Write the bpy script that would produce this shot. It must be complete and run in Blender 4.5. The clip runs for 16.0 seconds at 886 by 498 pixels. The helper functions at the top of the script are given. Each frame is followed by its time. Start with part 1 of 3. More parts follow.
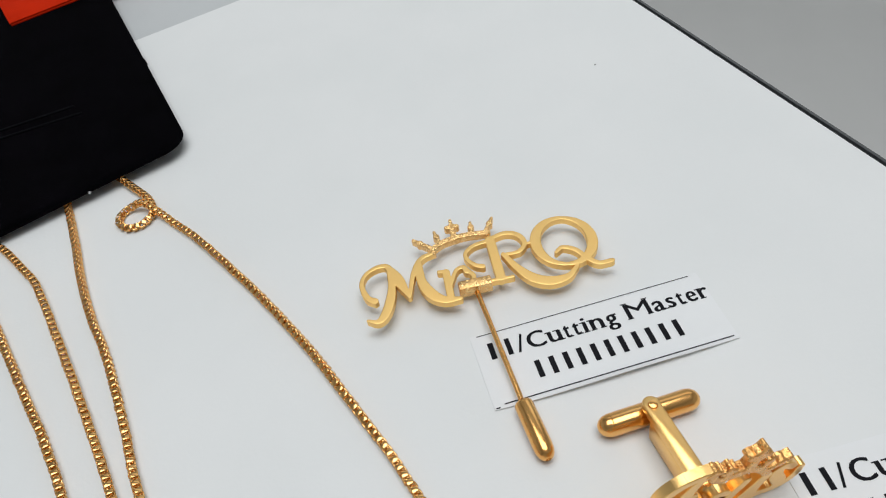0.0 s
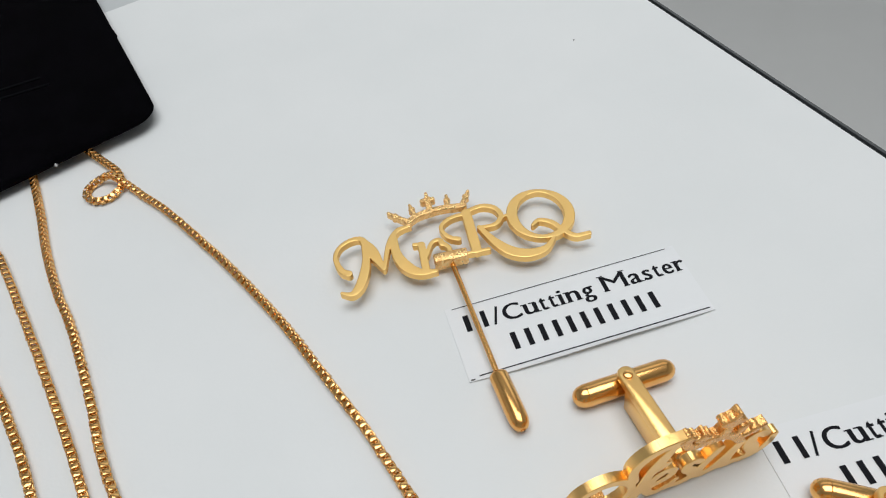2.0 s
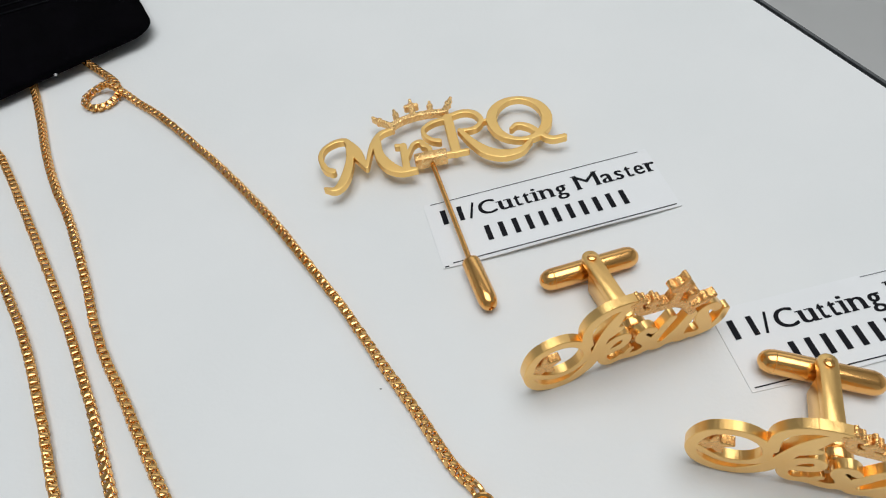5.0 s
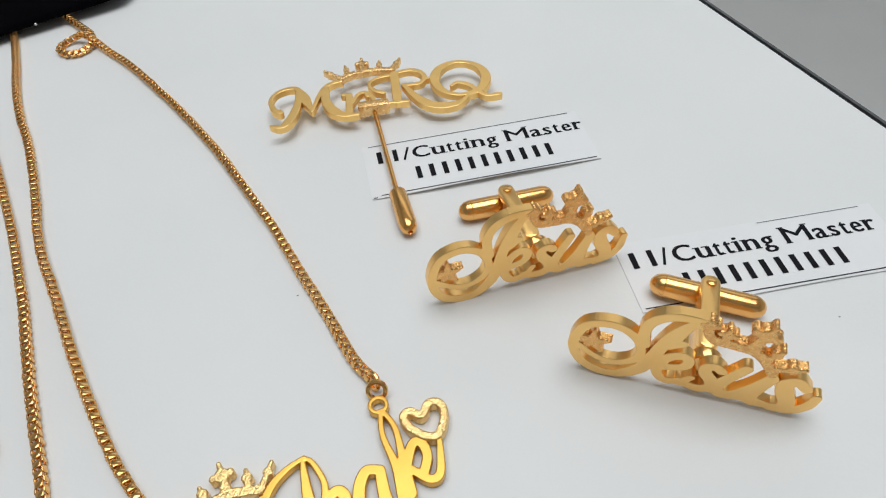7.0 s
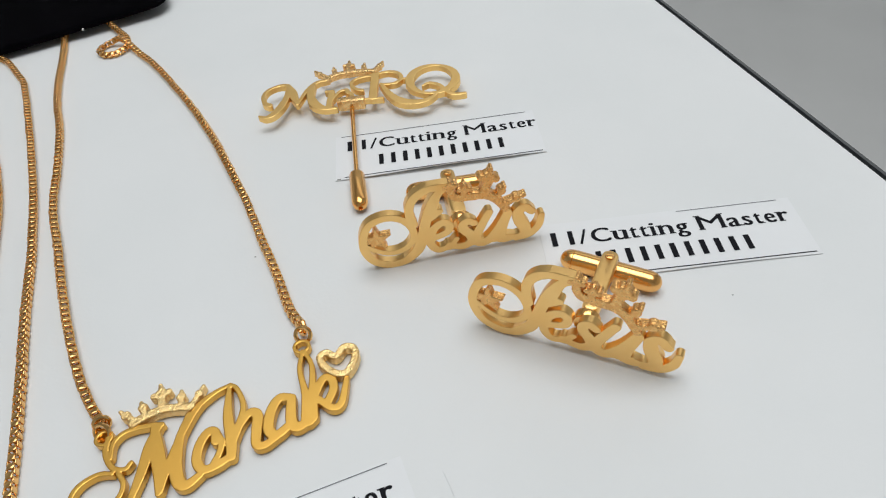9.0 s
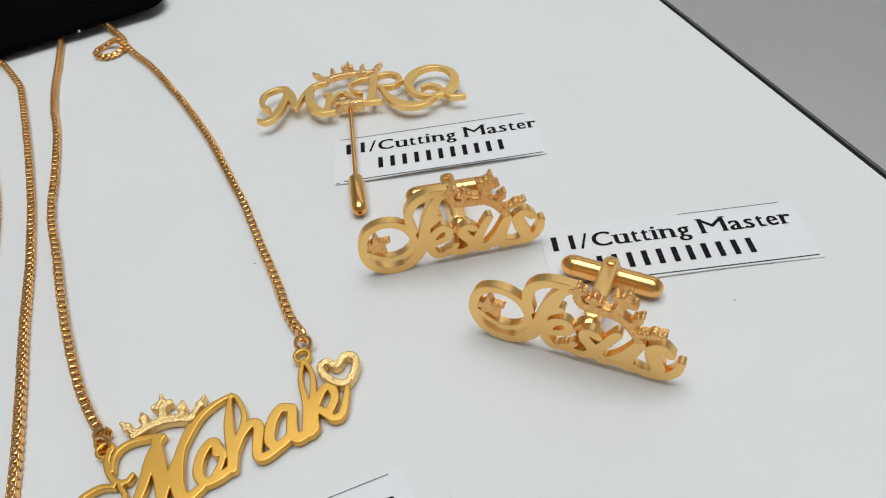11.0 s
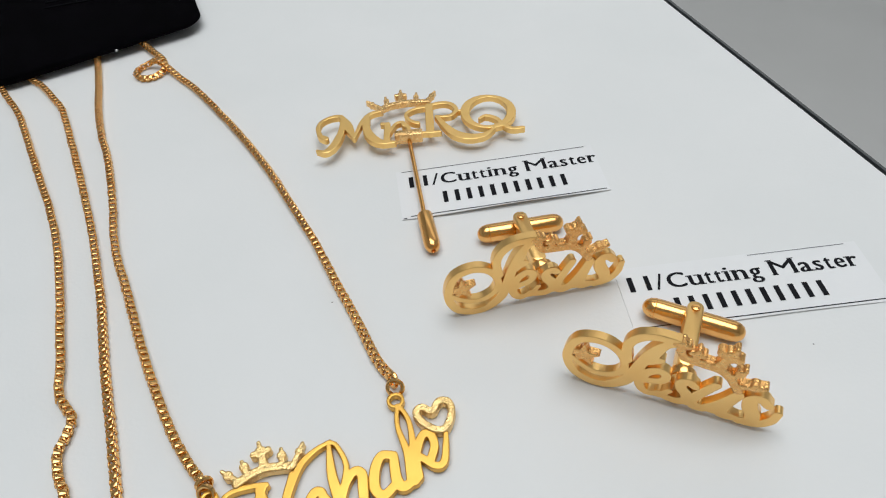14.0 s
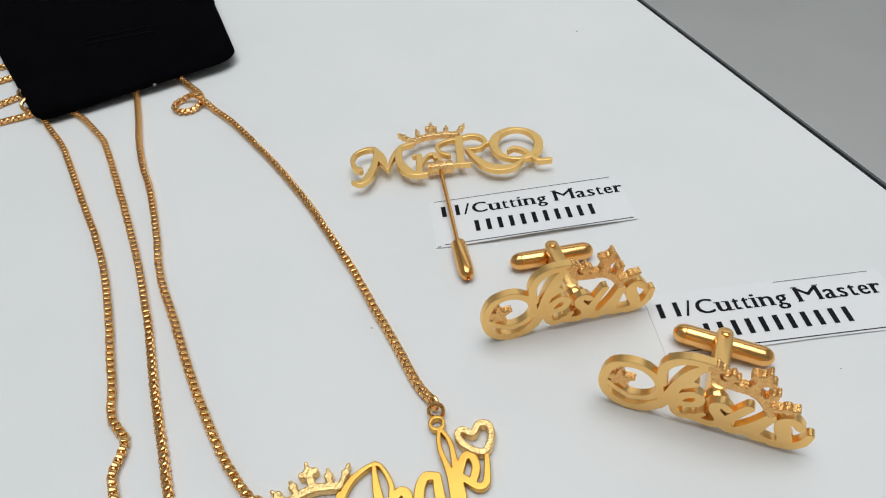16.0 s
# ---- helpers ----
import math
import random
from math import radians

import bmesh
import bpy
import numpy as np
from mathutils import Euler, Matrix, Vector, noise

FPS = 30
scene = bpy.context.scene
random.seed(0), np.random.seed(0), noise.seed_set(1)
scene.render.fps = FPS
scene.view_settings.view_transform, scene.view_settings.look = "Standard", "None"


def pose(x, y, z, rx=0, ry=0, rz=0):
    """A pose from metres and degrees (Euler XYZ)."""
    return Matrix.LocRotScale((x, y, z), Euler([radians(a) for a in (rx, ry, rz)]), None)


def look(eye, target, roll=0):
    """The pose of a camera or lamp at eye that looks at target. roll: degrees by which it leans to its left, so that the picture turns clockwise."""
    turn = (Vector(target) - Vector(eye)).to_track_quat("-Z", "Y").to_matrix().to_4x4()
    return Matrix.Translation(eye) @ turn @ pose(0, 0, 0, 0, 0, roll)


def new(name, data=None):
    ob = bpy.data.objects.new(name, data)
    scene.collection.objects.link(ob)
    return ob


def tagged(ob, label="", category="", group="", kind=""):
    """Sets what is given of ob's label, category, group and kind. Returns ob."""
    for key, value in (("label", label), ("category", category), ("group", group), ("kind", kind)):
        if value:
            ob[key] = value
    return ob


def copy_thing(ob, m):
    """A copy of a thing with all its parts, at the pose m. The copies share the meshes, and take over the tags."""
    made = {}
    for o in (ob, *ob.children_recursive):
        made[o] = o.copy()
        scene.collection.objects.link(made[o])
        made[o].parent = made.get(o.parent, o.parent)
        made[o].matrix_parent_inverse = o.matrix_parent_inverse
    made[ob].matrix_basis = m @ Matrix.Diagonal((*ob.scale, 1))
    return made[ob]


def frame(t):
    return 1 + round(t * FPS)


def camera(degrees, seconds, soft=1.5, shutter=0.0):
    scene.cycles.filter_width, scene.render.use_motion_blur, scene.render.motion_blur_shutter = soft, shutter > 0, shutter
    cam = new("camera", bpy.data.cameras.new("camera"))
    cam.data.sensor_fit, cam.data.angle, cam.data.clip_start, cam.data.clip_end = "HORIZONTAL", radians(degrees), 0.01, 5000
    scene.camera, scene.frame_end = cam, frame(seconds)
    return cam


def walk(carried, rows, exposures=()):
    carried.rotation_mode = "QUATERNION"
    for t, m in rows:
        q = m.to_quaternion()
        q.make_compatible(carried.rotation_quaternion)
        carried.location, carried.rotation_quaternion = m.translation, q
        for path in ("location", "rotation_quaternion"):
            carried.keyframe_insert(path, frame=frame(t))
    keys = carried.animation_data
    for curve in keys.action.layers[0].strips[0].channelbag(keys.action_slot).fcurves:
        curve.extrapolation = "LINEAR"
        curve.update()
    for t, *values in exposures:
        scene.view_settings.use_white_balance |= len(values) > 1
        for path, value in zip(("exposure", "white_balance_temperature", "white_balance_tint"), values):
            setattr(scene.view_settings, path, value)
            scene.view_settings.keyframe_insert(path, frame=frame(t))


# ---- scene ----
cam = camera(64.48, 16.0, soft=1.15)
PATH = [
    (0, (0.01428, 0.00252, 0.09975), (-0.00748, 0.13493, -0.04856), -10.09),
    (0.5, (0.01401, 0.00279, 0.09897), (-0.00654, 0.13420, -0.05039), -9.52),
    (1, (0.01481, 0.00191, 0.10017), (-0.00874, 0.13223, -0.04971), -10.64),
    (1.5, (0.01406, 0.00077, 0.09894), (-0.00862, 0.13116, -0.05101), -10.03),
    (2, (0.01488, 0.00136, 0.09630), (-0.00157, 0.13171, -0.05449), -8.32),
    (2.5, (0.01563, -0.00083, 0.09483), (-0.00174, 0.12970, -0.05570), -8.00),
    (3, (0.01687, -0.00201, 0.09541), (-0.00323, 0.12766, -0.05553), -8.98),
    (3.5, (0.01656, -0.00381, 0.09310), (-0.00250, 0.12689, -0.05708), -8.39),
    (3.7, (0.01612, -0.00496, 0.09219), (-0.00353, 0.12421, -0.05924), -8.69),
    (5.8, (0.02490, -0.01881, 0.09138), (0.00700, 0.10440, -0.06514), -8.09),
    (6, (0.02634, -0.02124, 0.08609), (0.00979, 0.10292, -0.06982), -7.36),
    (6.5, (0.03170, -0.02424, 0.08696), (0.01317, 0.10411, -0.06530), -6.08),
    (7, (0.03260, -0.03004, 0.08344), (0.01418, 0.10396, -0.06389), -4.38),
    (7.5, (0.04444, -0.03789, 0.07828), (0.02124, 0.09621, -0.06827), -5.53),
    (8, (0.05004, -0.03999, 0.08306), (0.01689, 0.09260, -0.06296), -7.91),
    (8.5, (0.05526, -0.04169, 0.08574), (0.01862, 0.09160, -0.05879), -7.36),
    (9, (0.05688, -0.04246, 0.08514), (0.01811, 0.09439, -0.05546), -7.51),
    (9.2, (0.05628, -0.04137, 0.08474), (0.01926, 0.09473, -0.05706), -7.24),
    (11.3, (0.05676, -0.03969, 0.08656), (0.01783, 0.09479, -0.05626), -8.27),
    (11.5, (0.05407, -0.03580, 0.08685), (0.01973, 0.09641, -0.05924), -7.62),
    (12, (0.04664, -0.03502, 0.09253), (0.01531, 0.09990, -0.05174), -7.29),
    (12.5, (0.03654, -0.03973, 0.09426), (0.00237, 0.09542, -0.04916), -6.61),
    (13, (0.03851, -0.03972, 0.09680), (0.00429, 0.09516, -0.04685), -6.98),
    (13.5, (0.03971, -0.03770, 0.09760), (0.00679, 0.09609, -0.04737), -7.08),
    (14, (0.03854, -0.03818, 0.09507), (0.00737, 0.09615, -0.04979), -5.86),
    (14.5, (0.03836, -0.03840, 0.09854), (0.00404, 0.09583, -0.04570), -7.48),
    (15, (0.03631, -0.03561, 0.10034), (0.00490, 0.09759, -0.04550), -7.41),
    (15.5, (0.03783, -0.03716, 0.10066), (0.00510, 0.10172, -0.03949), -6.95),
    (16, (0.03423, -0.04190, 0.09926), (0.00056, 0.09718, -0.04046), -6.30),
]
walk(cam, [(t, look(eye, target, roll)) for t, eye, target, roll in PATH])

# ---- world and light ----
world = bpy.data.worlds.new("room_air")
scene.world = world
world.use_nodes = True
world.node_tree.nodes["Background"].inputs[0].default_value = (0.93, 0.97, 1.0, 1)
world.node_tree.nodes["Background"].inputs[1].default_value = 0.25


def area_lamp(name, eye, target, sx, sy, watts, colour):
    data = bpy.data.lights.new(name, "AREA")
    data.shape, data.size, data.size_y, data.energy, data.color = "RECTANGLE", sx, sy, watts, colour
    ob = new(name, data)
    ob.matrix_world = look(eye, target)
    return ob


area_lamp("ceiling_lamp", (0.05, 0.17, 1.60), (0.05, 0.17, 0.0), 1.5, 1.15, 19.5, (0.96, 0.985, 1.0))
# unseen soft light added high behind the table for the gold to reflect
area_lamp("added_back_light", (0.3, 1.93, 1.22), (0.15, 0.4, 0.35), 2.4, 0.85, 4.4, (0.95, 0.98, 1.0))

# ---- materials ----
MM = 0.001


def material(name, colour, rough=0.5, metal=0.0, colour2=None, scale=200.0, bump=0.0, bump_scale=2000.0, rough_var=0.0, detail=4.0, spec=0.5):
    mat = bpy.data.materials.new(name)
    mat.use_nodes = True
    nodes, links = mat.node_tree.nodes, mat.node_tree.links
    shader = nodes["Principled BSDF"]
    shader.inputs["Base Color"].default_value = (*colour, 1)
    shader.inputs["Roughness"].default_value = rough
    shader.inputs["Metallic"].default_value = metal
    shader.inputs["Specular IOR Level"].default_value = spec
    place = nodes.new("ShaderNodeTexCoord")
    if colour2 or rough_var:
        grain = nodes.new("ShaderNodeTexNoise")
        grain.inputs["Scale"].default_value, grain.inputs["Detail"].default_value = scale, detail
        links.new(place.outputs["Object"], grain.inputs["Vector"])
        if colour2:
            mix = nodes.new("ShaderNodeMix")
            mix.data_type = "RGBA"
            mix.inputs[6].default_value, mix.inputs[7].default_value = (*colour, 1), (*colour2, 1)
            ramp = nodes.new("ShaderNodeMapRange")
            ramp.inputs["From Min"].default_value, ramp.inputs["From Max"].default_value = 0.35, 0.65
            links.new(grain.outputs["Fac"], ramp.inputs["Value"])
            links.new(ramp.outputs["Result"], mix.inputs["Factor"])
            links.new(mix.outputs[2], shader.inputs["Base Color"])
        if rough_var:
            span = nodes.new("ShaderNodeMapRange")
            span.inputs["To Min"].default_value, span.inputs["To Max"].default_value = rough - rough_var, rough + rough_var
            links.new(grain.outputs["Fac"], span.inputs["Value"])
            links.new(span.outputs["Result"], shader.inputs["Roughness"])
    if bump:
        fine = nodes.new("ShaderNodeTexNoise")
        fine.inputs["Scale"].default_value, fine.inputs["Detail"].default_value = bump_scale, 3.0
        links.new(place.outputs["Object"], fine.inputs["Vector"])
        relief = nodes.new("ShaderNodeBump")
        relief.inputs["Strength"].default_value, relief.inputs["Distance"].default_value = bump, 0.0002
        links.new(fine.outputs["Fac"], relief.inputs["Height"])
        links.new(relief.outputs["Normal"], shader.inputs["Normal"])
    return mat


BRUSHED_GOLD = material("brushed_gold", (1.0, 0.65, 0.25), 0.31, 1.0, (0.97, 0.59, 0.205), 120, 0.10, 3500, 0.06)
SATIN_GOLD = material("satin_gold", (1.0, 0.67, 0.25), 0.40, 1.0, (0.98, 0.635, 0.225), 120, 0.10, 3500, 0.06)
YELLOW_GOLD = material("yellow_gold", (0.83, 0.49, 0.11), 0.36, 1.0, (0.76, 0.43, 0.09), 120, 0.04, 3000, 0.05)
POLISHED_GOLD = material("polished_gold", (0.96, 0.545, 0.19), 0.19, 1.0, (0.90, 0.465, 0.145), 150, 0.03, 2500, 0.04)
CHAIN_GOLD = material("chain_gold", (0.93, 0.55, 0.205), 0.16, 1.0, (0.86, 0.49, 0.175), 300, 0.06, 3000, 0.05)
FROSTED_GOLD = material("frosted_gold", (0.97, 0.57, 0.21), 0.28, 1.0, (0.88, 0.47, 0.16), 1500, 1.0, 2800, 0.08)
PALE_FROSTED = material("pale_frosted_gold", (1.0, 0.74, 0.34), 0.30, 1.0, (0.95, 0.63, 0.25), 1500, 0.9, 3200, 0.08)
ROSE_FROSTED = material("rose_frosted_gold", (1.0, 0.68, 0.31), 0.28, 1.0, (0.93, 0.55, 0.21), 1500, 0.9, 3000, 0.08)
PAPER = material("white_paper", (0.80, 0.81, 0.81), 0.55, 0.0, (0.77, 0.785, 0.785), 25, 0.10, 1500, 0.05)
SLIP = material("label_paper", (0.825, 0.835, 0.845), 0.6, 0.0, (0.80, 0.81, 0.82), 60, 0.08, 2500)
INK = material("black_ink", (0.010, 0.010, 0.013), 0.7, spec=0.1)
PALE_INK = material("pale_ink", (0.16, 0.17, 0.18), 0.6)
VELVET = material("black_velvet", (0.0011, 0.0010, 0.0015), 0.9, 0.0, (0.0021, 0.0018, 0.0027), 150, 0.5, 4000, 0.08, spec=0.02)
GLOSS_BLACK = material("gloss_black", (0.002, 0.002, 0.003), 0.6, spec=0.025)
SATIN_BLACK = material("satin_black", (0.003, 0.003, 0.004), 0.42, 0.0, (0.005, 0.005, 0.006), 200, 0.2, 3000, spec=0.10)
RED = material("red_card", (0.58, 0.022, 0.002), 0.7, 0.0, (0.50, 0.017, 0.001), 90, spec=0.05)
LAMINATE = material("grey_laminate", (0.58, 0.60, 0.61), 0.45, 0.0, (0.54, 0.56, 0.57), 30, 0.05, 900)
TRIM = material("dark_trim", (0.06, 0.066, 0.07), 0.45, 0.0, (0.075, 0.08, 0.085), 80)
PLASTER = material("wall_plaster", (0.80, 0.81, 0.81), 0.8, 0.0, (0.77, 0.78, 0.78), 3, 0.2, 60)
FLOORING = material("floor_vinyl", (0.72, 0.72, 0.71), 0.6, 0.0, (0.69, 0.69, 0.68), 4, 0.1, 40)
CEILING = material("ceiling_paint", (0.86, 0.86, 0.85), 0.8, 0.0, (0.83, 0.83, 0.82), 3)
SILVER = material("bright_steel", (0.5, 0.5, 0.51), 0.25, 1.0)
STEEL = material("antique_brass", (0.22, 0.15, 0.07), 0.3, 1.0)
SPECK = material("dust_speck", (0.2, 0.2, 0.2), 0.8)


# ---- builders ----
def mesh_from(name, verts, faces, mat, smooth=True, sharp=0.6):
    data = bpy.data.meshes.new(name)
    data.from_pydata([tuple(v) for v in verts], [], [tuple(f) for f in faces])
    data.materials.append(mat)
    if smooth:
        data.polygons.foreach_set("use_smooth", [True] * len(data.polygons))
        data.set_sharp_from_angle(angle=sharp)
    data.update()
    return data


def thing(name, m, label, category, group="", kind=""):
    ob = new(name)
    ob.empty_display_size = 0.005
    ob.matrix_basis = m
    return tagged(ob, label, category, group, kind)


def part(name, data, parent, label="", m=None):
    ob = new(name, data)
    ob.parent = parent
    if m is not None:
        ob.matrix_basis = m
    return tagged(ob, label)


def from_bm(name, bm, mat, smooth=True, sharp=0.6):
    data = bpy.data.meshes.new(name)
    bmesh.ops.recalc_face_normals(bm, faces=bm.faces)
    bm.to_mesh(data)
    bm.free()
    data.materials.append(mat)
    if smooth:
        data.polygons.foreach_set("use_smooth", [True] * len(data.polygons))
        data.set_sharp_from_angle(angle=sharp)
    return data


def smooth_line(points, step, closed=False):
    """A Catmull-Rom curve through rows of numbers (place and more), evenly stepped."""
    pts = np.array(points, float)
    n = len(pts)
    if n == 2 and not closed:
        k = max(2, int(np.linalg.norm(pts[1, :2] - pts[0, :2]) / step) + 1)
        return pts[0] + np.linspace(0, 1, k)[:, None] * (pts[1] - pts[0])
    out = []
    for i in range(n if closed else n - 1):
        if closed:
            a, b, c, d = (pts[(i + k) % n] for k in (-1, 0, 1, 2))
        else:
            b, c = pts[i], pts[i + 1]
            a = pts[i - 1] if i else 2 * b - c
            d = pts[i + 2] if i + 2 < n else 2 * c - b
        k = max(2, int(np.linalg.norm(c[:2] - b[:2]) / step) + 1)
        for s in np.arange(k) / k:
            out.append(0.5 * (2 * b + (c - a) * s + (2 * a - 5 * b + 4 * c - d) * s**2 + (3 * b - a - 3 * c + d) * s**3))
    if not closed:
        out.append(pts[-1])
    return np.array(out)


def stroke(width, *points, ends=None, closed=False):
    """One stroke of a cut-out letter: millimetres; the width thins to ends (first, last) where given."""
    n = len(points)
    first, last = ends or (width, width)
    rows = []
    for i, (x, y) in enumerate(points):
        s = i / (n - 1)
        w = width if closed else (first + (width - first) * min(1, s * 2.2) if s < 0.5 else last + (width - last) * min(1, (1 - s) * 2.2))
        rows.append((x, y, w))
    return smooth_line(rows, 0.12, closed)


def blob(x, y, size):
    return np.array([(x, y, size)])


def cut_plate(name, strokes, thick, mat, bevel=0.25, step=0.13, bold=0.0):
    """Strokes united into one openwork plate sawn from sheet, with a rounded upper rim; lies in the plane z = 0, face up. Millimetres."""
    pts = np.concatenate(strokes)
    lo, hi = pts[:, :2].min(0) - 2.2, pts[:, :2].max(0) + 2.2
    nx, ny = (int(v) + 2 for v in (hi - lo) / step)
    field = np.full((nx, ny), -9.0)
    gx, gy = lo[0] + step * np.arange(nx), lo[1] + step * np.arange(ny)
    for x, y, w in pts:
        w += bold
        reach = w / 2 + 0.6
        i0, i1 = max(0, int((x - reach - lo[0]) / step)), min(nx, int((x + reach - lo[0]) / step) + 2)
        j0, j1 = max(0, int((y - reach - lo[1]) / step)), min(ny, int((y + reach - lo[1]) / step) + 2)
        near = w / 2 - np.hypot(gx[i0:i1, None] - x, gy[None, j0:j1] - y)
        field[i0:i1, j0:j1] = np.maximum(field[i0:i1, j0:j1], near)
    inside = field > 0
    verts, faces, index = [], [], {}

    def vertex(key, x, y, z):
        if key not in index:
            index[key] = len(verts)
            verts.append((x * MM, y * MM, z * MM))
        return index[key]

    def corner(i, j, low):
        f = min(field[i, j], bevel)
        z = 0.0 if low else thick - bevel + math.sqrt(max(0.0, bevel**2 - (bevel - f) ** 2))
        return vertex((i, j, low), gx[i], gy[j], z)

    def crossing(a, b, kind):
        fa, fb = field[a], field[b]
        s = min(0.95, max(0.05, fa / (fa - fb)))
        x, y = gx[a[0]] + s * (gx[b[0]] - gx[a[0]]), gy[a[1]] + s * (gy[b[1]] - gy[a[1]])
        key = (min(a, b), max(a, b), kind)
        return vertex(key, x, y, thick - bevel if kind in ("top", "rim") else 0.0)

    count = inside[:-1, :-1].astype(int) + inside[1:, :-1] + inside[1:, 1:] + inside[:-1, 1:]
    for i, j in np.argwhere(count > 0):
        i, j = int(i), int(j)
        ring = [(i, j), (i + 1, j), (i + 1, j + 1), (i, j + 1)]
        if count[i, j] == 4:
            faces.append([corner(*c, False) for c in ring])
            faces.append([corner(*c, True) for c in reversed(ring)])
            continue
        top, low, cuts = [], [], []
        for a, b in zip(ring, ring[1:] + ring[:1]):
            if inside[a]:
                top.append(corner(*a, False))
                low.append(corner(*a, True))
            if inside[a] != inside[b]:
                top.append(crossing(a, b, "top"))
                low.append(crossing(a, b, "low"))
                cuts.append((a, b, bool(inside[a])))
        if len(top) > 2:
            faces.append(top)
            faces.append(low[::-1])
        for k, (a, b, leaving) in enumerate(cuts):
            if leaving:
                c, d, _ = cuts[(k + 1) % len(cuts)]
                faces.append([crossing(c, d, "rim"), crossing(a, b, "rim"), crossing(a, b, "foot"), crossing(c, d, "foot")])
    return mesh_from(name, verts, faces, mat, sharp=1.0)


def revolved(name, profile, mat, sides=20):
    """A body turned about the x axis from rows of (x, radius), in millimetres."""
    verts, faces = [], []
    for x, r in profile:
        for k in range(sides):
            a = 2 * math.pi * k / sides
            verts.append((x * MM, r * math.cos(a) * MM, r * math.sin(a) * MM))
    for i in range(len(profile) - 1):
        for k in range(sides):
            a, b = i * sides + k, i * sides + (k + 1) % sides
            faces.append((a, b, b + sides, a + sides))
    faces.append(tuple(range(sides))[::-1])
    faces.append(tuple(range((len(profile) - 1) * sides, len(profile) * sides)))
    return mesh_from(name, verts, faces, mat)


def tube(name, points, radius, mat, sides=10, closed=False):
    """A round wire along points (millimetres)."""
    pts = [Vector(p) for p in points]
    n, verts, faces = len(pts), [], []
    up = Vector((0, 0, 1))
    for i, p in enumerate(pts):
        if closed:
            way = (pts[(i + 1) % n] - pts[i - 1]).normalized()
        else:
            way = (pts[min(i + 1, n - 1)] - pts[max(i - 1, 0)]).normalized()
        side = way.cross(up if abs(way.z) < 0.95 else Vector((1, 0, 0))).normalized()
        over = side.cross(way)
        for k in range(sides):
            a = 2 * math.pi * k / sides
            verts.append((p + radius * (math.cos(a) * side + math.sin(a) * over)) * MM)
    for i in range(n if closed else n - 1):
        for k in range(sides):
            a, b = i * sides + k, i * sides + (k + 1) % sides
            c, d = ((i + 1) % n) * sides + (k + 1) % sides, ((i + 1) % n) * sides + k
            faces.append((a, b, c, d))
    if not closed:
        faces.append(tuple(range(sides))[::-1])
        faces.append(tuple(range((n - 1) * sides, n * sides)))
    return mesh_from(name, verts, faces, mat)


def block(name, size, mat, bevel=0.2, at=(0, 0, 0), segments=2):
    """A box with rounded edges, millimetres, its middle at the given place."""
    bm = bmesh.new()
    bmesh.ops.create_cube(bm, size=1.0)
    bmesh.ops.scale(bm, vec=[s * MM for s in size], verts=bm.verts)
    if bevel:
        bmesh.ops.bevel(bm, geom=bm.edges[:], offset=bevel * MM, segments=segments, affect="EDGES", profile=0.5)
    bmesh.ops.translate(bm, vec=[v * MM for v in at], verts=bm.verts)
    return from_bm(name, bm, mat)


# ---- setting: table, sheet, room ----
# The table's right edge runs straight away from the camera; e_run goes along it, e_in towards the table's middle.
EDGE = Vector((80.9, 119.4, 0)) * MM
TRIM_WIDE = 2.3
e_run = Vector((-0.4785, 0.8781, 0)).normalized()
e_in = Vector((-e_run.y, e_run.x, 0))
TABLE_TURN = math.degrees(math.atan2(e_run.y, e_run.x)) - 90


def on_table(run, inwards, z=0.0):
    """The table's own measure, millimetres: along the right edge and in from it."""
    return EDGE + MM * (run * e_run + inwards * e_in) + Vector((0, 0, z * MM))


def slab(name, run0, run1, in0, in1, z0, z1, mat, bevel=0.3):
    bm = bmesh.new()
    bmesh.ops.create_cube(bm, size=1.0)
    bmesh.ops.scale(bm, vec=((in1 - in0) * MM, (run1 - run0) * MM, (z1 - z0) * MM), verts=bm.verts)
    if bevel:
        bmesh.ops.bevel(bm, geom=bm.edges[:], offset=bevel * MM, segments=2, affect="EDGES")
    ob = new(name, from_bm(name, bm, mat))
    mid = on_table((run0 + run1) / 2, (in0 + in1) / 2, (z0 + z1) / 2)
    ob.matrix_basis = pose(*mid, 0, 0, TABLE_TURN)
    return ob


tagged(slab("tabletop", -420, 380, TRIM_WIDE + 0.1, 620, -25, -0.4, LAMINATE, 0.2), "light grey laminate tabletop under the white sheet", "table", kind="structure")
tagged(slab("edge_trim", -420, 380, 0, TRIM_WIDE, -25, -0.15, TRIM, 0.8), "dark plastic edge strip along the tabletop", "trim", kind="structure")


def prism(name, corners, z0, z1, mat):
    """A flat board with the given outline (metres), upright sides."""
    n = len(corners)
    verts = [(x, y, z0) for x, y in corners] + [(x, y, z1) for x, y in corners]
    faces = [tuple(range(n))[::-1], tuple(range(n, 2 * n))] + [(i, (i + 1) % n, n + (i + 1) % n, n + i) for i in range(n)]
    return new(name, mesh_from(name, verts, faces, mat, smooth=False))


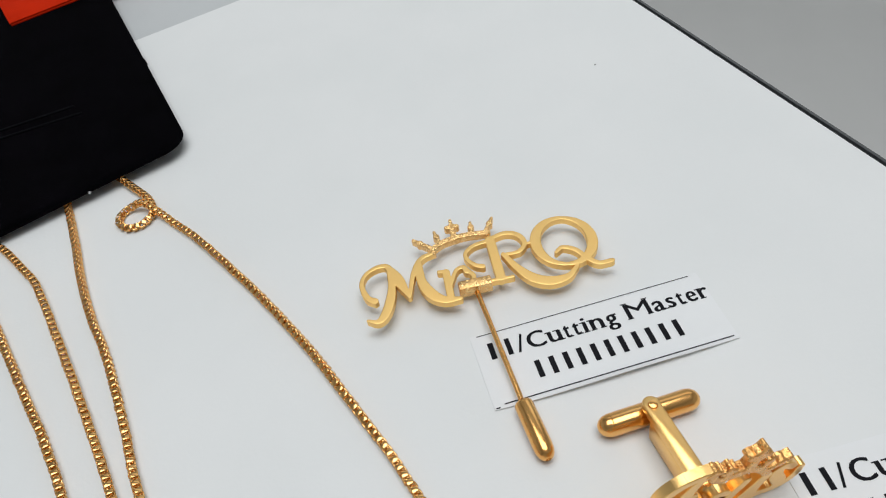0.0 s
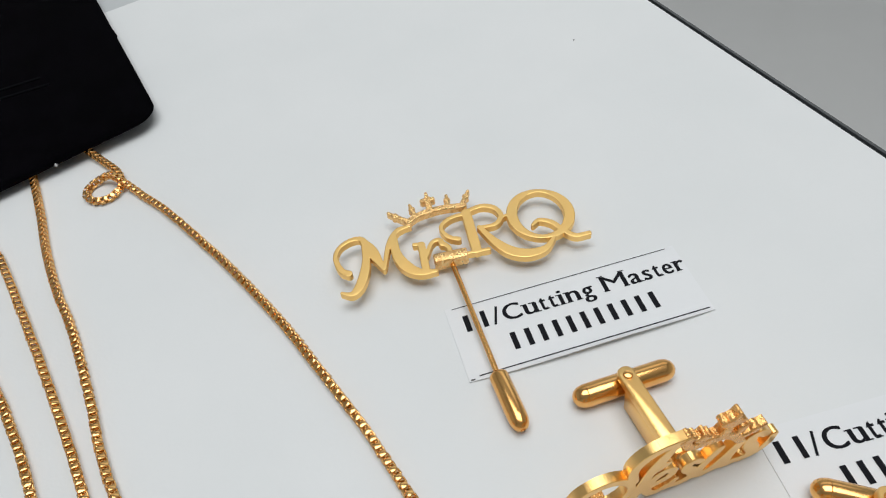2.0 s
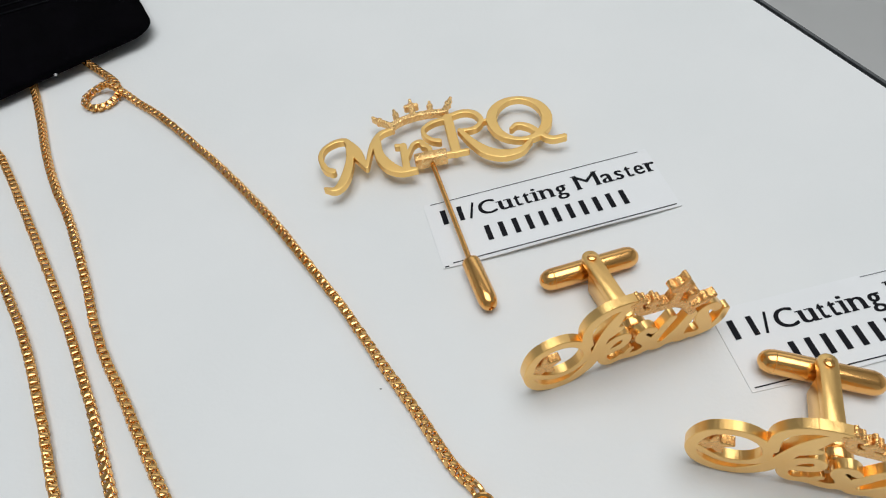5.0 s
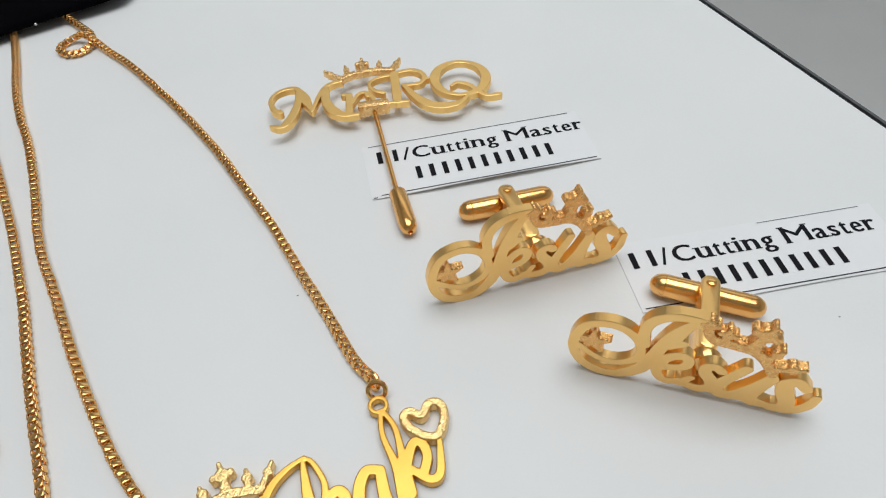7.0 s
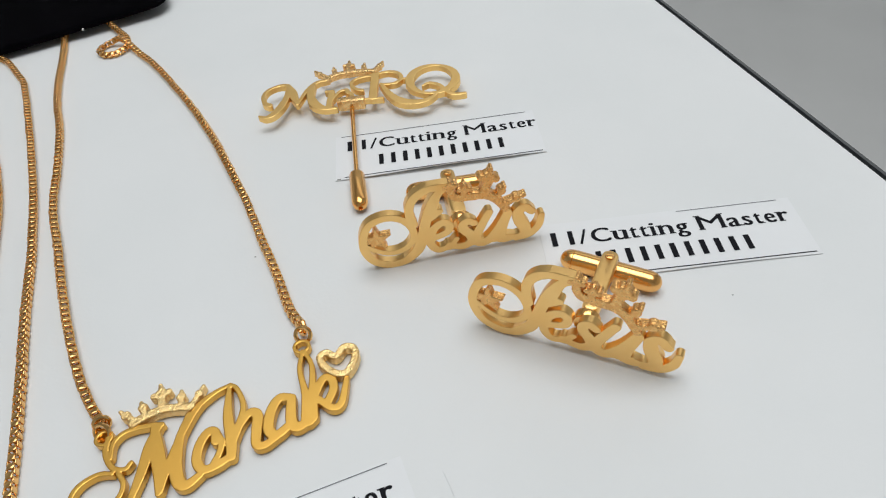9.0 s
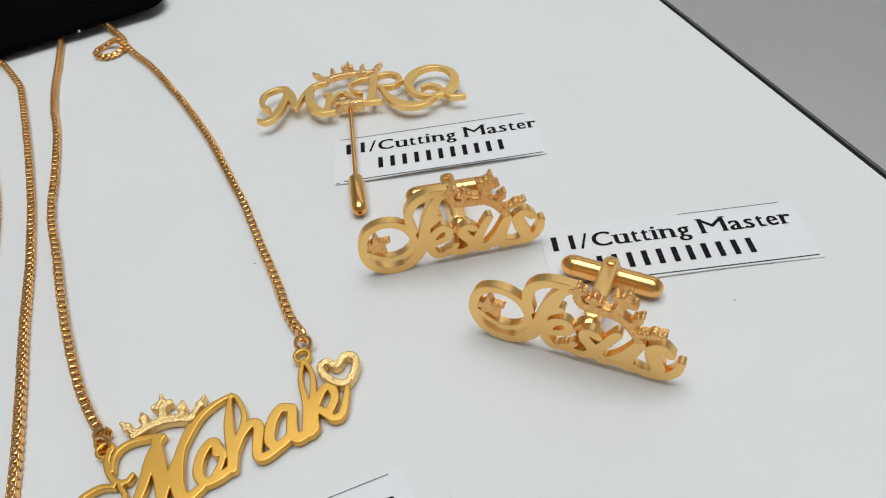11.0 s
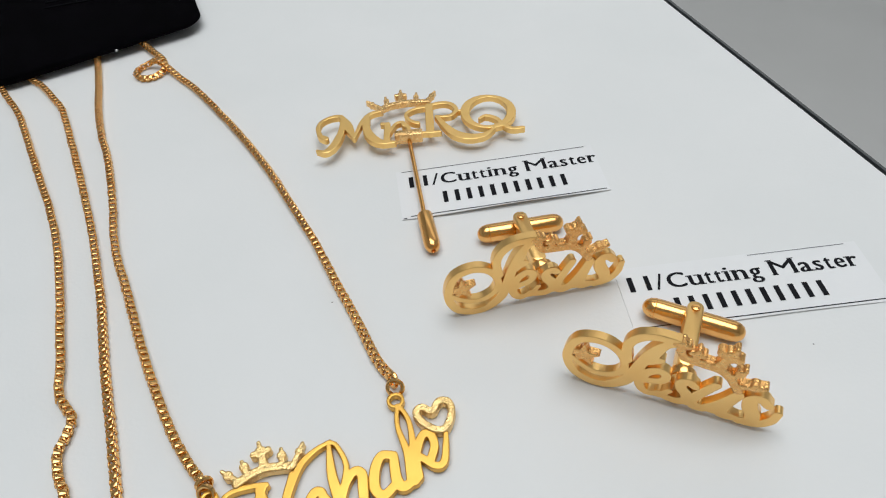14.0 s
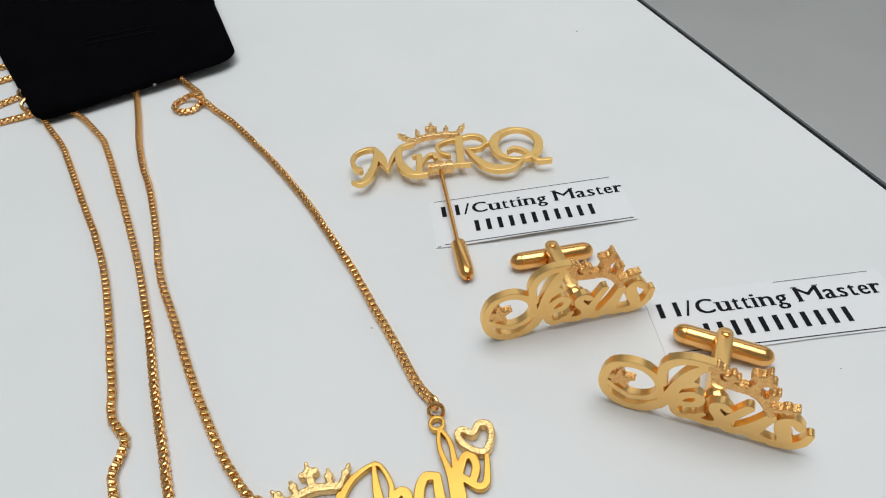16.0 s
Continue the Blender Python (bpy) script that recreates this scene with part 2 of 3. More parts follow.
back = Vector((0.837, 0.548, 0))
start = Vector((-65.0, 196.1, 0)) * MM
right = on_table(0, TRIM_WIDE + 0.3)
gap = right - start
reach = (gap.x * e_run.y - gap.y * e_run.x) / (back.x * e_run.y - back.y * e_run.x)
far_right = start + reach * back
far_left = start - 0.20 * back
near_right = on_table(-330, TRIM_WIDE + 0.3)
near_left = far_left - 0.46 * e_run
tagged(prism("backdrop_sheet", [tuple(v[:2]) for v in (near_right, far_right, far_left, near_left)], -0.0004, 0.0, PAPER), "white paper sheet laid flat over the tabletop", "paper sheet", kind="structure")

lower = [Vector((41.0, -0.2)), Vector((128.0, 55.6)), Vector((219.0, -86.0)), Vector((132.0, -142.0))]
tagged(prism("paper_sheet", [tuple(v * MM) for v in lower[::-1]], 0.0, 0.00016, PAPER), "second blank white paper sheet overlapping the first", "paper sheet")

ROOM = 2.0


def room_wall(name, size, at, mat, label):
    tagged(new(name, block(name, [v * 1000 for v in size], mat, 0, [v * 1000 for v in at])), label, "wall", kind="structure")


room_wall("floor", (2 * ROOM, 2 * ROOM, 0.1), (0, 0, -0.80), FLOORING, "plain grey vinyl floor of the room")
room_wall("ceiling", (2 * ROOM, 2 * ROOM, 0.1), (0, 0, 1.75), CEILING, "plain white painted ceiling of the room")
room_wall("wall_north", (2 * ROOM, 0.1, 2.45), (0, ROOM + 0.05, 0.475), PLASTER, "plain pale plastered room wall")
room_wall("wall_south", (2 * ROOM, 0.1, 2.45), (0, -ROOM - 0.05, 0.475), PLASTER, "plain pale plastered room wall")
room_wall("wall_east", (0.1, 2 * ROOM, 2.45), (ROOM + 0.05, 0, 0.475), PLASTER, "plain pale plastered room wall")
room_wall("wall_west", (0.1, 2 * ROOM, 2.45), (-ROOM - 0.05, 0, 0.475), PLASTER, "plain pale plastered room wall")
for run, inn in ((-380, 60), (340, 60), (-380, 580), (340, 580)):
    leg = tagged(new("table_leg", block("table_leg", (45, 45, 725), TRIM, 3)), "dark square table leg standing on the floor", "table leg", "table legs", "structure")
    leg.matrix_basis = pose(*on_table(run, inn, -387.5), 0, 0, TABLE_TURN)


# ---- the display pad ----
def rounded_outline(corners, radius, steps=7):
    out = []
    n = len(corners)
    for i in range(n):
        p, a, b = Vector(corners[i]), Vector(corners[i - 1]), Vector(corners[(i + 1) % n])
        u, v = (a - p).normalized(), (b - p).normalized()
        half = u.angle(v) / 2
        mid = p + (u + v).normalized() * radius / math.sin(half)
        t0, t1 = p + u * radius / math.tan(half), p + v * radius / math.tan(half)
        a0, a1 = math.atan2(*(t0 - mid).yx), math.atan2(*(t1 - mid).yx)
        turn = (a1 - a0 + math.pi) % (2 * math.pi) - math.pi
        out += [(mid.x + radius * math.cos(a0 + turn * k / steps), mid.y + radius * math.sin(a0 + turn * k / steps)) for k in range(steps + 1)]
    return out


def inset(ring, by):
    n, out = len(ring), []
    for i in range(n):
        a, b = Vector(ring[i - 1]), Vector(ring[(i + 1) % n])
        way = (b - a).normalized()
        out.append((ring[i][0] - way.y * by, ring[i][1] + way.x * by))
    return out


def build_pad():
    pad = thing("display_pad", Matrix.Identity(4), "black velvet necklace display pad lying on the white sheet", "display pad")
    corners = [(-104.3, 93.3), (-59.9, 125.9), (-120.8, 223.0), (-196.0, 184.0)]

    def shrunk(by):
        # the outline drawn in by so many millimetres, its corners still rounded
        sides = []
        for a, b in zip(corners, corners[1:] + corners[:1]):
            way = (Vector(b) - Vector(a)).normalized()
            off = Vector((-way.y, way.x)) * by
            sides.append((Vector(a) + off, way))
        met = []
        for k in range(4):
            (p, u), (q, v) = sides[k - 1], sides[k]
            t = ((q - p).x * v.y - (q - p).y * v.x) / (u.x * v.y - u.y * v.x)
            met.append(tuple(p + t * u))
        return rounded_outline(met, max(2.0, 6.0 - by))

    ring = shrunk(0)
    n = len(ring)

    def shell(rows):
        # rows of inset and height, from below upwards
        verts, faces = [], []
        for by, z in rows:
            for x, y in shrunk(by):
                # the front edge sags towards the pad's nearer corner
                sag = 1 - min(1.0, max(0.0, ((x + 104.6) * 44.3 + (y - 93.8) * 32.6) / 3025))
                verts.append((x * MM, y * MM, (z - 2.8 * sag * max(0.0, min(1.0, (3.4 - z) / 1.2)) * (z > 0.3)) * MM))
        for i in range(len(rows) - 1):
            faces += [(i * n + k, i * n + (k + 1) % n, (i + 1) * n + (k + 1) % n, (i + 1) * n + k) for k in range(n)]
        return verts, faces + [tuple(range(n))[::-1], tuple(range((len(rows) - 1) * n, len(rows) * n))]

    part("cushion", mesh_from("cushion", *shell([(1.2, 2.7), (0.3, 2.8), (0.0, 3.0), (0.15, 3.22), (0.6, 3.4), (1.6, 3.55), (6, 3.75), (16, 3.85)]), VELVET), pad)
    part("side_band", mesh_from("side_band", *shell([(8.6, 0.0), (8.3, 0.05), (8.2, 0.25), (8.0, 1.4), (8.0, 2.6), (8.4, 3.0)]), SATIN_BLACK), pad, "satin black edge band of the pad")
    for x, y, long, turn in ((-0.1010, 0.1352, 22, 24), (-0.1035, 0.1383, 20, 26)):
        slot = part("slot_lip", block("slot_lip", (long, 0.9, 0.7), GLOSS_BLACK, 0.3), pad, "shiny black lip of a pad slot")
        slot.matrix_basis = pose(x, y, 0.0038, 0, 0, turn)
    tab = part("fabric_tab", block("fabric_tab", (3.4, 1.2, 0.7), VELVET, 0.25), pad)
    tab.matrix_basis = pose(-0.0829, 0.1619, 0.0028, 0, 0, -56)
    stud = part("stud", revolved("stud", [(0, 0.05), (0.05, 0.3), (0.2, 0.42), (0.6, 0.42)], SILVER, 10), pad, "small bright metal stud at the pad rim")
    stud.matrix_basis = pose(-0.0790, 0.1116, 0.0024, 0, 0, 126)


build_pad()
card = thing("red_card", pose(-0.1200, 0.2085, 0.0038, 0, 0, 37), "bright orange-red folded card resting on the black pad", "card")
part("card_leaf", block("card_leaf", (46, 22, 0.5), RED, 0.15, (0, 0, 0.25)), card)
part("card_leaf", block("card_leaf", (46, 22, 0.5), RED, 0.15, (-0.2, 0.25, 0.8)), card)


# ---- chains ----
def link_mesh():
    """A pair of interlocked box-chain links: flat strips above and below, and on both sides half a pitch further."""
    verts, faces = [], []

    def strip(x, side, half_long=0.46, half_wide=0.55, inner=0.36, outer=0.73):
        ca, sa = round(math.cos(side)), round(math.sin(side))
        n = len(verts)
        for lx, ly, h in ((0.50, 0.75, inner), (0.96, 0.96, outer - 0.26), (1, 1, outer - 0.16), (0.95, 0.95, outer - 0.04), (0.84, 0.84, outer)):
            for a, b in ((-1, -1), (1, -1), (1, 1), (-1, 1)):
                y, z = b * ly * half_wide, h
                verts.append(((x + a * lx * half_long) * MM, (y * ca - z * sa) * MM, (y * sa + z * ca) * MM))
        for r in (0, 4, 8, 12):
            faces.extend((n + r + k, n + r + (k + 1) % 4, n + r + 4 + (k + 1) % 4, n + r + 4 + k) for k in range(4))
        faces.extend(((n + 3, n + 2, n + 1, n), (n + 16, n + 17, n + 18, n + 19)))

    for turn in (0, math.pi):
        strip(0.0, turn)
        strip(PITCH / 2, turn + math.pi / 2)
    return mesh_from("link", verts, faces, CHAIN_GOLD, sharp=0.9)


PITCH = 1.46
LINK = link_mesh()


def chain(parent, points, twist=0.0, lean=0.0):
    """Links strung along points (millimetres), each quarter-turned against the last."""
    fine = smooth_line(points, 0.1)
    lengths = np.r_[0, np.cumsum(np.linalg.norm(np.diff(fine, axis=0), axis=1))]
    spots = np.arange(0, lengths[-1], PITCH)
    places = np.stack([np.interp(spots, lengths, fine[:, k]) for k in range(3)], 1)
    ways = np.gradient(places, axis=0)
    for k, (p, w) in enumerate(zip(places, ways)):
        x = Vector(w).normalized()
        y = Vector((0, 0, 1)).cross(x).normalized()
        z = x.cross(y)
        turn = Matrix((x, y, z)).transposed().to_4x4()
        roll = lean + twist * math.sin(k * 0.06 + len(points)) + random.uniform(-4, 4)
        ob = new("link", LINK)
        ob.parent = parent
        ob.matrix_basis = Matrix.Translation(Vector((p[0], p[1], p[2] - 0.22)) * MM) @ turn @ pose(0, 0, 0, roll, random.uniform(-4, 4), random.uniform(-4, 4))


def jump_ring(parent, x, y, z, size, wire, rx, ry, rz, name="jump_ring"):
    ring = [(size * math.cos(a), size * math.sin(a), 0) for a in (2 * math.pi * k / 20 for k in range(20))]
    ob = part(name, tube(name, ring, wire, CHAIN_GOLD, 8, True), parent)
    ob.matrix_basis = pose(x * MM, y * MM, z * MM, rx, ry, rz)


def spikes(*rows):
    """Crown points: a stem from the band up to a tip, with a bead below the tip."""
    out = []
    for x, y, tx, ty, size in rows:
        mx, my = x + 0.62 * (tx - x), y + 0.62 * (ty - y)
        out += [stroke(size, (x, y), (tx, ty), ends=(size, 0.6)), blob(mx, my, size * 1.3)]
        px, py = -(ty - y), tx - x
        k = size * 0.7 / max(0.01, math.hypot(px, py))
        if size > 1.1:
            out += [blob(mx + px * k, my + py * k, size * 0.75), blob(mx - px * k, my - py * k, size * 0.75)]
    return out


def build_pendant(parent):
    """Openwork flourish with script-like loops, a crown and a heart."""
    plate = part("pendant", cut_plate("pendant", [
        stroke(1.0, (0.6, 0.2), (0.7, -2.2), (2.2, -4.6), (4.0, -5.1), (4.7, -4.2), ends=(1.1, 0.9)),
        stroke(0.95, (1.6, -3.1), (1.5, -0.7), (2.8, 0.8), (5.7, 1.3), (7.9, 1.2), ends=(0.9, 1.1)),
        stroke(1.05, (3.3, -5.6), (4.3, -7.2), (4.2, -9.0), (2.8, -10.8), (0.4, -11.5), (-1.8, -10.4), (-2.4, -8.2), (-1.6, -6.5), (0.4, -5.4), (2.4, -5.5), ends=(0.9, 0.9)),
        stroke(1.9, (7.5, 0.9), (6.8, -1.9), (6.5, -5.8), (5.8, -9.8), ends=(1.3, 1.2)),
        stroke(2.5, (7.0, 0.6), (8.0, -2.9), (9.1, -6.4), (9.4, -9.4), ends=(1.5, 1.0)),
        stroke(1.3, (9.5, -9.0), (10.1, -4.8), (11.2, -0.5), (12.7, 3.3), (14.7, 5.3), (16.8, 6.4), ends=(1.4, 0.8)),
        stroke(2.1, (11.6, 2.2), (10.9, -1.7), (11.1, -5.7), (11.9, -8.1), (13.0, -8.7), (14.6, -7.5), ends=(1.2, 1.3)),
        stroke(1.65, (16.1, -2.7), (15.8, -1.2), (14.8, -1.1), (13.9, -3.0), (13.9, -5.4), (15.0, -6.8), (16.7, -6.4), (18.3, -5.4), ends=(1.5, 1.4)),
        stroke(1.2, (15.9, -1.4), (16.9, -2.8), (16.9, -4.4), (16.3, -6.0)),
        stroke(1.9, (16.9, 6.3), (17.3, 1.4), (18.3, -2.9), (18.6, -5.4), ends=(0.8, 1.6)),
        stroke(0.95, (17.1, 6.5), (18.2, 5.5), (19.4, 2.4), (19.0, -1.0), ends=(0.8, 1.3)),
        stroke(1.75, (18.7, -3.0), (19.3, -0.6), (20.5, 1.2), (21.6, 0.6), (21.7, -1.8), (21.9, -4.0), (23.0, -4.3), (24.6, -3.3), ends=(1.2, 1.3)),
        stroke(1.8, (25.9, 2.9), (24.5, 2.9), (23.5, 0.9), (23.4, -1.9), (24.6, -3.0), (26.4, -1.6), ends=(1.5, 1.5)),
        stroke(1.9, (26.3, 2.7), (26.5, -0.9), (27.4, -2.2), (29.2, -1.3), ends=(1.6, 1.4)),
        stroke(1.0, (27.5, 10.8), (27.3, 7.4), (28.3, 3.1), (28.9, -1.3), ends=(0.9, 2.3)),
        stroke(1.0, (27.8, 10.8), (29.0, 8.1), (29.3, 3.9), (29.3, -0.9), ends=(0.9, 2.3)),
        stroke(1.5, (29.5, 2.1), (30.7, 5.1), (31.9, 5.3), (32.4, 3.4), (31.6, 1.2)),
        stroke(1.35, (30.2, 1.9), (32.2, 0.2), (33.5, 0.7), (34.1, 3.5), (34.3, 5.3), ends=(1.3, 0.9)),
        stroke(0.75, *[(27.35 + 1.1 * math.cos(k * math.pi / 5), 11.8 + 1.1 * math.sin(k * math.pi / 5)) for k in range(10)], closed=True),
        stroke(0.75, *[(-0.15 + 1.1 * math.cos(k * math.pi / 5), 0.3 + 1.1 * math.sin(k * math.pi / 5)) for k in range(10)], closed=True),
    ], 1.15, YELLOW_GOLD, 0.09, 0.1, bold=-0.18), parent, "yellow gold openwork script pendant", pose(-0.00700, -0.00260, 0.0004, 0, 0, 16.2))
    part("crown", cut_plate("crown", [stroke(1.35, (3.7, 1.9), (5.3, 2.9), (7.9, 3.7), (11.6, 3.5))] + spikes(
        (3.9, 2.2, 1.4, 4.2, 1.1), (5.2, 3.1, 4.2, 5.3, 1.1), (7.6, 3.7, 6.5, 8.0, 1.5), (10.2, 3.7, 9.9, 6.4, 1.1), (11.8, 3.6, 13.1, 6.8, 1.0)), 1.4, PALE_FROSTED, 0.2), plate, "frosted gold crown with five points")
    part("heart", cut_plate("heart", [stroke(1.15, (33.0, 5.7), (31.1, 7.2), (30.3, 9.0), (31.2, 9.8), (32.7, 8.9), (33.9, 10.4), (35.3, 10.1), (35.6, 8.3), (34.5, 5.9), closed=True)], 1.5, PALE_FROSTED, 0.2), plate, "frosted gold open heart")


necklace = thing("necklace", Matrix.Identity(4), "gold box-chain necklace with a script pendant, laid on white paper", "necklace", "necklaces on the sheet")
chain(necklace, [(-80, 121, 2.2), (-74.6, 117.1, 2.0), (-69.8, 113.6, 1.3), (-65.7, 110.2, 1.3), (-63.3, 106.4, 1.2), (-64.0, 103.0, 1.0), (-66.7, 101.6, 1.0), (-69.6, 103.0, 1.0), (-70.2, 105.7, 1.0),
                 (-68.4, 107.6, 1.4), (-65.6, 107.5, 2.5), (-62.2, 105.7, 1.9), (-58.0, 102.8, 1.0), (-50.6, 97.1, 1), (-42.8, 89.9, 1), (-35.0, 82.4, 1), (-23.5, 70.1, 1), (-15.0, 59.7, 1), (-7.2, 49.9, 1), (-0.2, 40.0, 1), (6.1, 31.3, 1), (11.2, 23.9, 1.1), (14.4, 20.6, 1.3)], 30)
chain(necklace, [(-89.5, 118.5, 1.2), (-84.2, 109.6, 1.1), (-78.6, 99.6, 1), (-72.8, 88.5, 1), (-66.8, 78.6, 1), (-60.7, 70.0, 1), (-52.6, 56.5, 1), (-45.7, 44.1, 1), (-36.9, 32.1, 1), (-28.4, 20.5, 1), (-19.6, 9.7, 1), (-14.0, 3.9, 1.1), (-9.3, 0.1, 1.3)], 26, -4)
build_pendant(necklace)
jump_ring(necklace, 15.5, 18.5, 1.5, 1.2, 0.36, 40, 35, -30)
jump_ring(necklace, 14.8, 20.0, 1.4, 1.15, 0.36, 70, 10, -50)
jump_ring(necklace, -7.9, -1.6, 1.5, 1.2, 0.36, 40, -35, 30)
jump_ring(necklace, -8.8, -0.2, 1.4, 1.05, 0.34, 70, 10, 40)

second = thing("necklace", Matrix.Identity(4), "gold box-chain necklace with a ring clasp half under the pad", "necklace", "necklaces on the sheet")
chain(second, [(-106, 107, 1.2), (-99.6, 101.0, 1.1), (-93.5, 97.2, 1), (-87.1, 92.0, 1), (-82.2, 87.6, 1), (-77.0, 81.0, 1), (-68.0, 69.0, 1), (-60.0, 58.1, 1), (-51.6, 46.2, 1), (-42.0, 31.3, 1), (-34.0, 17.6, 1), (-27.2, 6.6, 1), (-20.8, -4.0, 1), (-15.6, -13.0, 1), (-9, -24, 1)], 16, -8)
chain(second, [(-112.5, 100.2, 1.3), (-106.4, 97.6, 1.0), (-100.0, 91.8, 1), (-92.4, 85.0, 1), (-84.0, 75.4, 1), (-75.0, 64.7, 1), (-66.0, 54.2, 1), (-57.8, 43.4, 1), (-51.6, 33.6, 1), (-45.0, 22.3, 1), (-41.6, 16.4, 1), (-39.5, 12.3, 1), (-37.6, 10.2, 1), (-35.0, 8.2, 1), (-33.9, 5.4, 1), (-33.7, 2.1, 1), (-31.7, -1.3, 1), (-28, -6, 1), (-21, -20, 1)], 14, -10)
chain(second, [(-107.5, 99.6, 1.2), (-112.0, 97.2, 1.0), (-117.0, 94.2, 1.0), (-124.0, 88.5, 1.0), (-131, 80, 1)], 20)
jump_ring(second, -111.6, 101.6, 2.0, 2.3, 0.5, 20, 10, 0, "clasp_ring")

third = thing("necklace", Matrix.Identity(4), "gold box-chain strands with a clasp beside the black pad", "necklace", "necklaces on the sheet")
chain(third, [(-111.5, 113.0, 1.2), (-119.0, 106.6, 1.1), (-124.0, 101.0, 1), (-131, 93, 1), (-138, 84, 1)], 20)
chain(third, [(-121.0, 121.5, 1.2), (-128.0, 117.0, 1), (-136.0, 110.0, 1), (-144, 102, 1)], 20)
chain(third, [(-126.0, 128.0, 1.2), (-133.0, 124.2, 1), (-141.0, 118.0, 1), (-150, 110, 1)], 20)
part("clasp", revolved("clasp", [(-1.6, 0.9), (-1.4, 1.5), (-0.5, 1.6), (-0.3, 1.1), (0.3, 1.1), (0.5, 1.6), (1.4, 1.5), (1.6, 0.9)], STEEL, 14), third, "dull brass barrel clasp").matrix_basis = pose(-0.1175, 0.1078, 0.0017, 0, 0, 75)


# ---- lapel pin ----
def build_lapel_pin():
    pin = thing("lapel_pin", pose(-0.013, 0.073, 0, 0, 0, 12.8), "satin gold lapel stick pin with cut-out initials and a crown", "lapel pin")
    lift = pose(-0.0003, -0.0003, 0.0022, 0, 0.3, 0)
    part("letter_plate", cut_plate("letter_plate", [
        stroke(1.0, (2.6, 4.0), (1.4, 5.1), (0.7, 8.0), (1.5, 10.3), (3.6, 11.6), (5.6, 11.5), (6.2, 9.8), ends=(1.5, 1.4)),
        stroke(2.0, (6.1, 10.6), (6.0, 6.5), (5.2, 3.2), (4.0, 0.6), (2.6, -0.6), (0.9, 0.1), ends=(1.3, 0.7)),
        stroke(2.3, (5.9, 11.2), (7.3, 7.7), (8.7, 3.3), ends=(1.3, 0.8)),
        stroke(1.3, (14.8, 12.2), (12.3, 11.5), (10.4, 8.7), (8.8, 3.4), ends=(0.9, 0.9)),
        stroke(2.3, (11.5, 10.4), (11.4, 6.2), (12.6, 2.9), (14.7, 0.9), (17.4, 0.5), ends=(1.5, 1.0)),
        stroke(1.0, (14.8, 7.4), (16.2, 7.1)), stroke(1.6, (16.0, 7.0), (15.8, 1.4)),
        stroke(1.0, (16.4, 4.2), (17.8, 6.8), (19.2, 7.3), (19.7, 6.2), ends=(1.0, 1.4)),
        stroke(1.1, (19.6, 6.6), (20.6, 5.0), (20.4, 3.6)),
        stroke(2.3, (25.4, 12.4), (25.2, 3.2), ends=(2.0, 2.0)), stroke(0.9, (22.2, 2.9), (27.3, 2.7)),
        stroke(1.0, (25.5, 12.2), (22.5, 11.9), (20.5, 10.6), (20.3, 8.9), (21.4, 7.2), (22.7, 6.5), ends=(1.1, 1.2)),
        stroke(1.3, (25.4, 12.6), (28.4, 13.2), (30.6, 12.1), (31.3, 9.8), (29.8, 8.1), (26.8, 8.1), ends=(1.1, 0.9)),
        stroke(2.35, (26.9, 8.2), (28.6, 4.4), (30.7, 1.4), (33.5, -0.1), (36.6, 0.1), (38.8, 1.9), ends=(1.1, 0.9)),
        smooth_line([(38.3 + 5.1 * math.cos(a), 8.35 + 5.7 * math.sin(a), 1.05 + 1.15 * abs(math.cos(a + 0.25)) ** 1.5) for a in (math.radians(24 * k) for k in range(15))], 0.12, True),
        stroke(1.3, (36.2, 6.0), (37.6, 6.8), (39.6, 5.6), (41.0, 3.2), (42.6, 1.5), (45.0, 1.4), ends=(0.9, 1.1)),
        stroke(0.8, (31.0, 9.4), (33.2, 9.8)),
    ], 1.3, SATIN_GOLD, 0.09, 0.1, bold=-0.2), pin, "satin gold plate of cut-out initials", lift)
    part("crown", cut_plate("crown", [stroke(1.2, (14.6, 13.2), (17.0, 14.4), (21.0, 14.9), (25.4, 14.4)), stroke(0.9, (14.6, 13.4), (14.7, 12.2))] + spikes(
        (14.4, 13.6, 11.5, 16.4, 0.95), (16.2, 14.2, 15.7, 17.3, 0.95), (19.1, 14.8, 19.2, 19.5, 1.35), (22.5, 14.8, 22.8, 17.8, 0.95), (25.0, 14.5, 27.0, 17.8, 0.95)), 1.35, ROSE_FROSTED, 0.2), pin, "frosted gold five-pointed crown", lift)
    part("holder", block("holder", (6.0, 2.0, 2.5), ROSE_FROSTED, 0.3, (20.2, 2.7, 2.45)), pin, "frosted gold bar that holds the needle")
    part("needle", tube("needle", [(20.2, 2.4, 2.1), (20.55, -1.6, 2.05), (21.2, -9.0, 1.85), (22.0, -18.0, 1.62), (22.2, -20.6, 1.56)], 0.45, POLISHED_GOLD, 12), pin, "polished gold pin needle")
    cap = part("cap", revolved("cap", [(0, 0.55), (0, 1.2), (0.25, 1.44), (0.6, 1.52), (7.6, 1.54), (8.6, 1.46), (9.35, 1.22), (9.85, 0.85), (10.05, 0.42), (9.85, 0.32), (9.4, 0.26)], POLISHED_GOLD, 28), pin, "polished gold bullet-shaped end cap")
    cap.matrix_basis = pose(0.0223, -0.0211, 0.00156, 0, 0, -83.2)


build_lapel_pin()


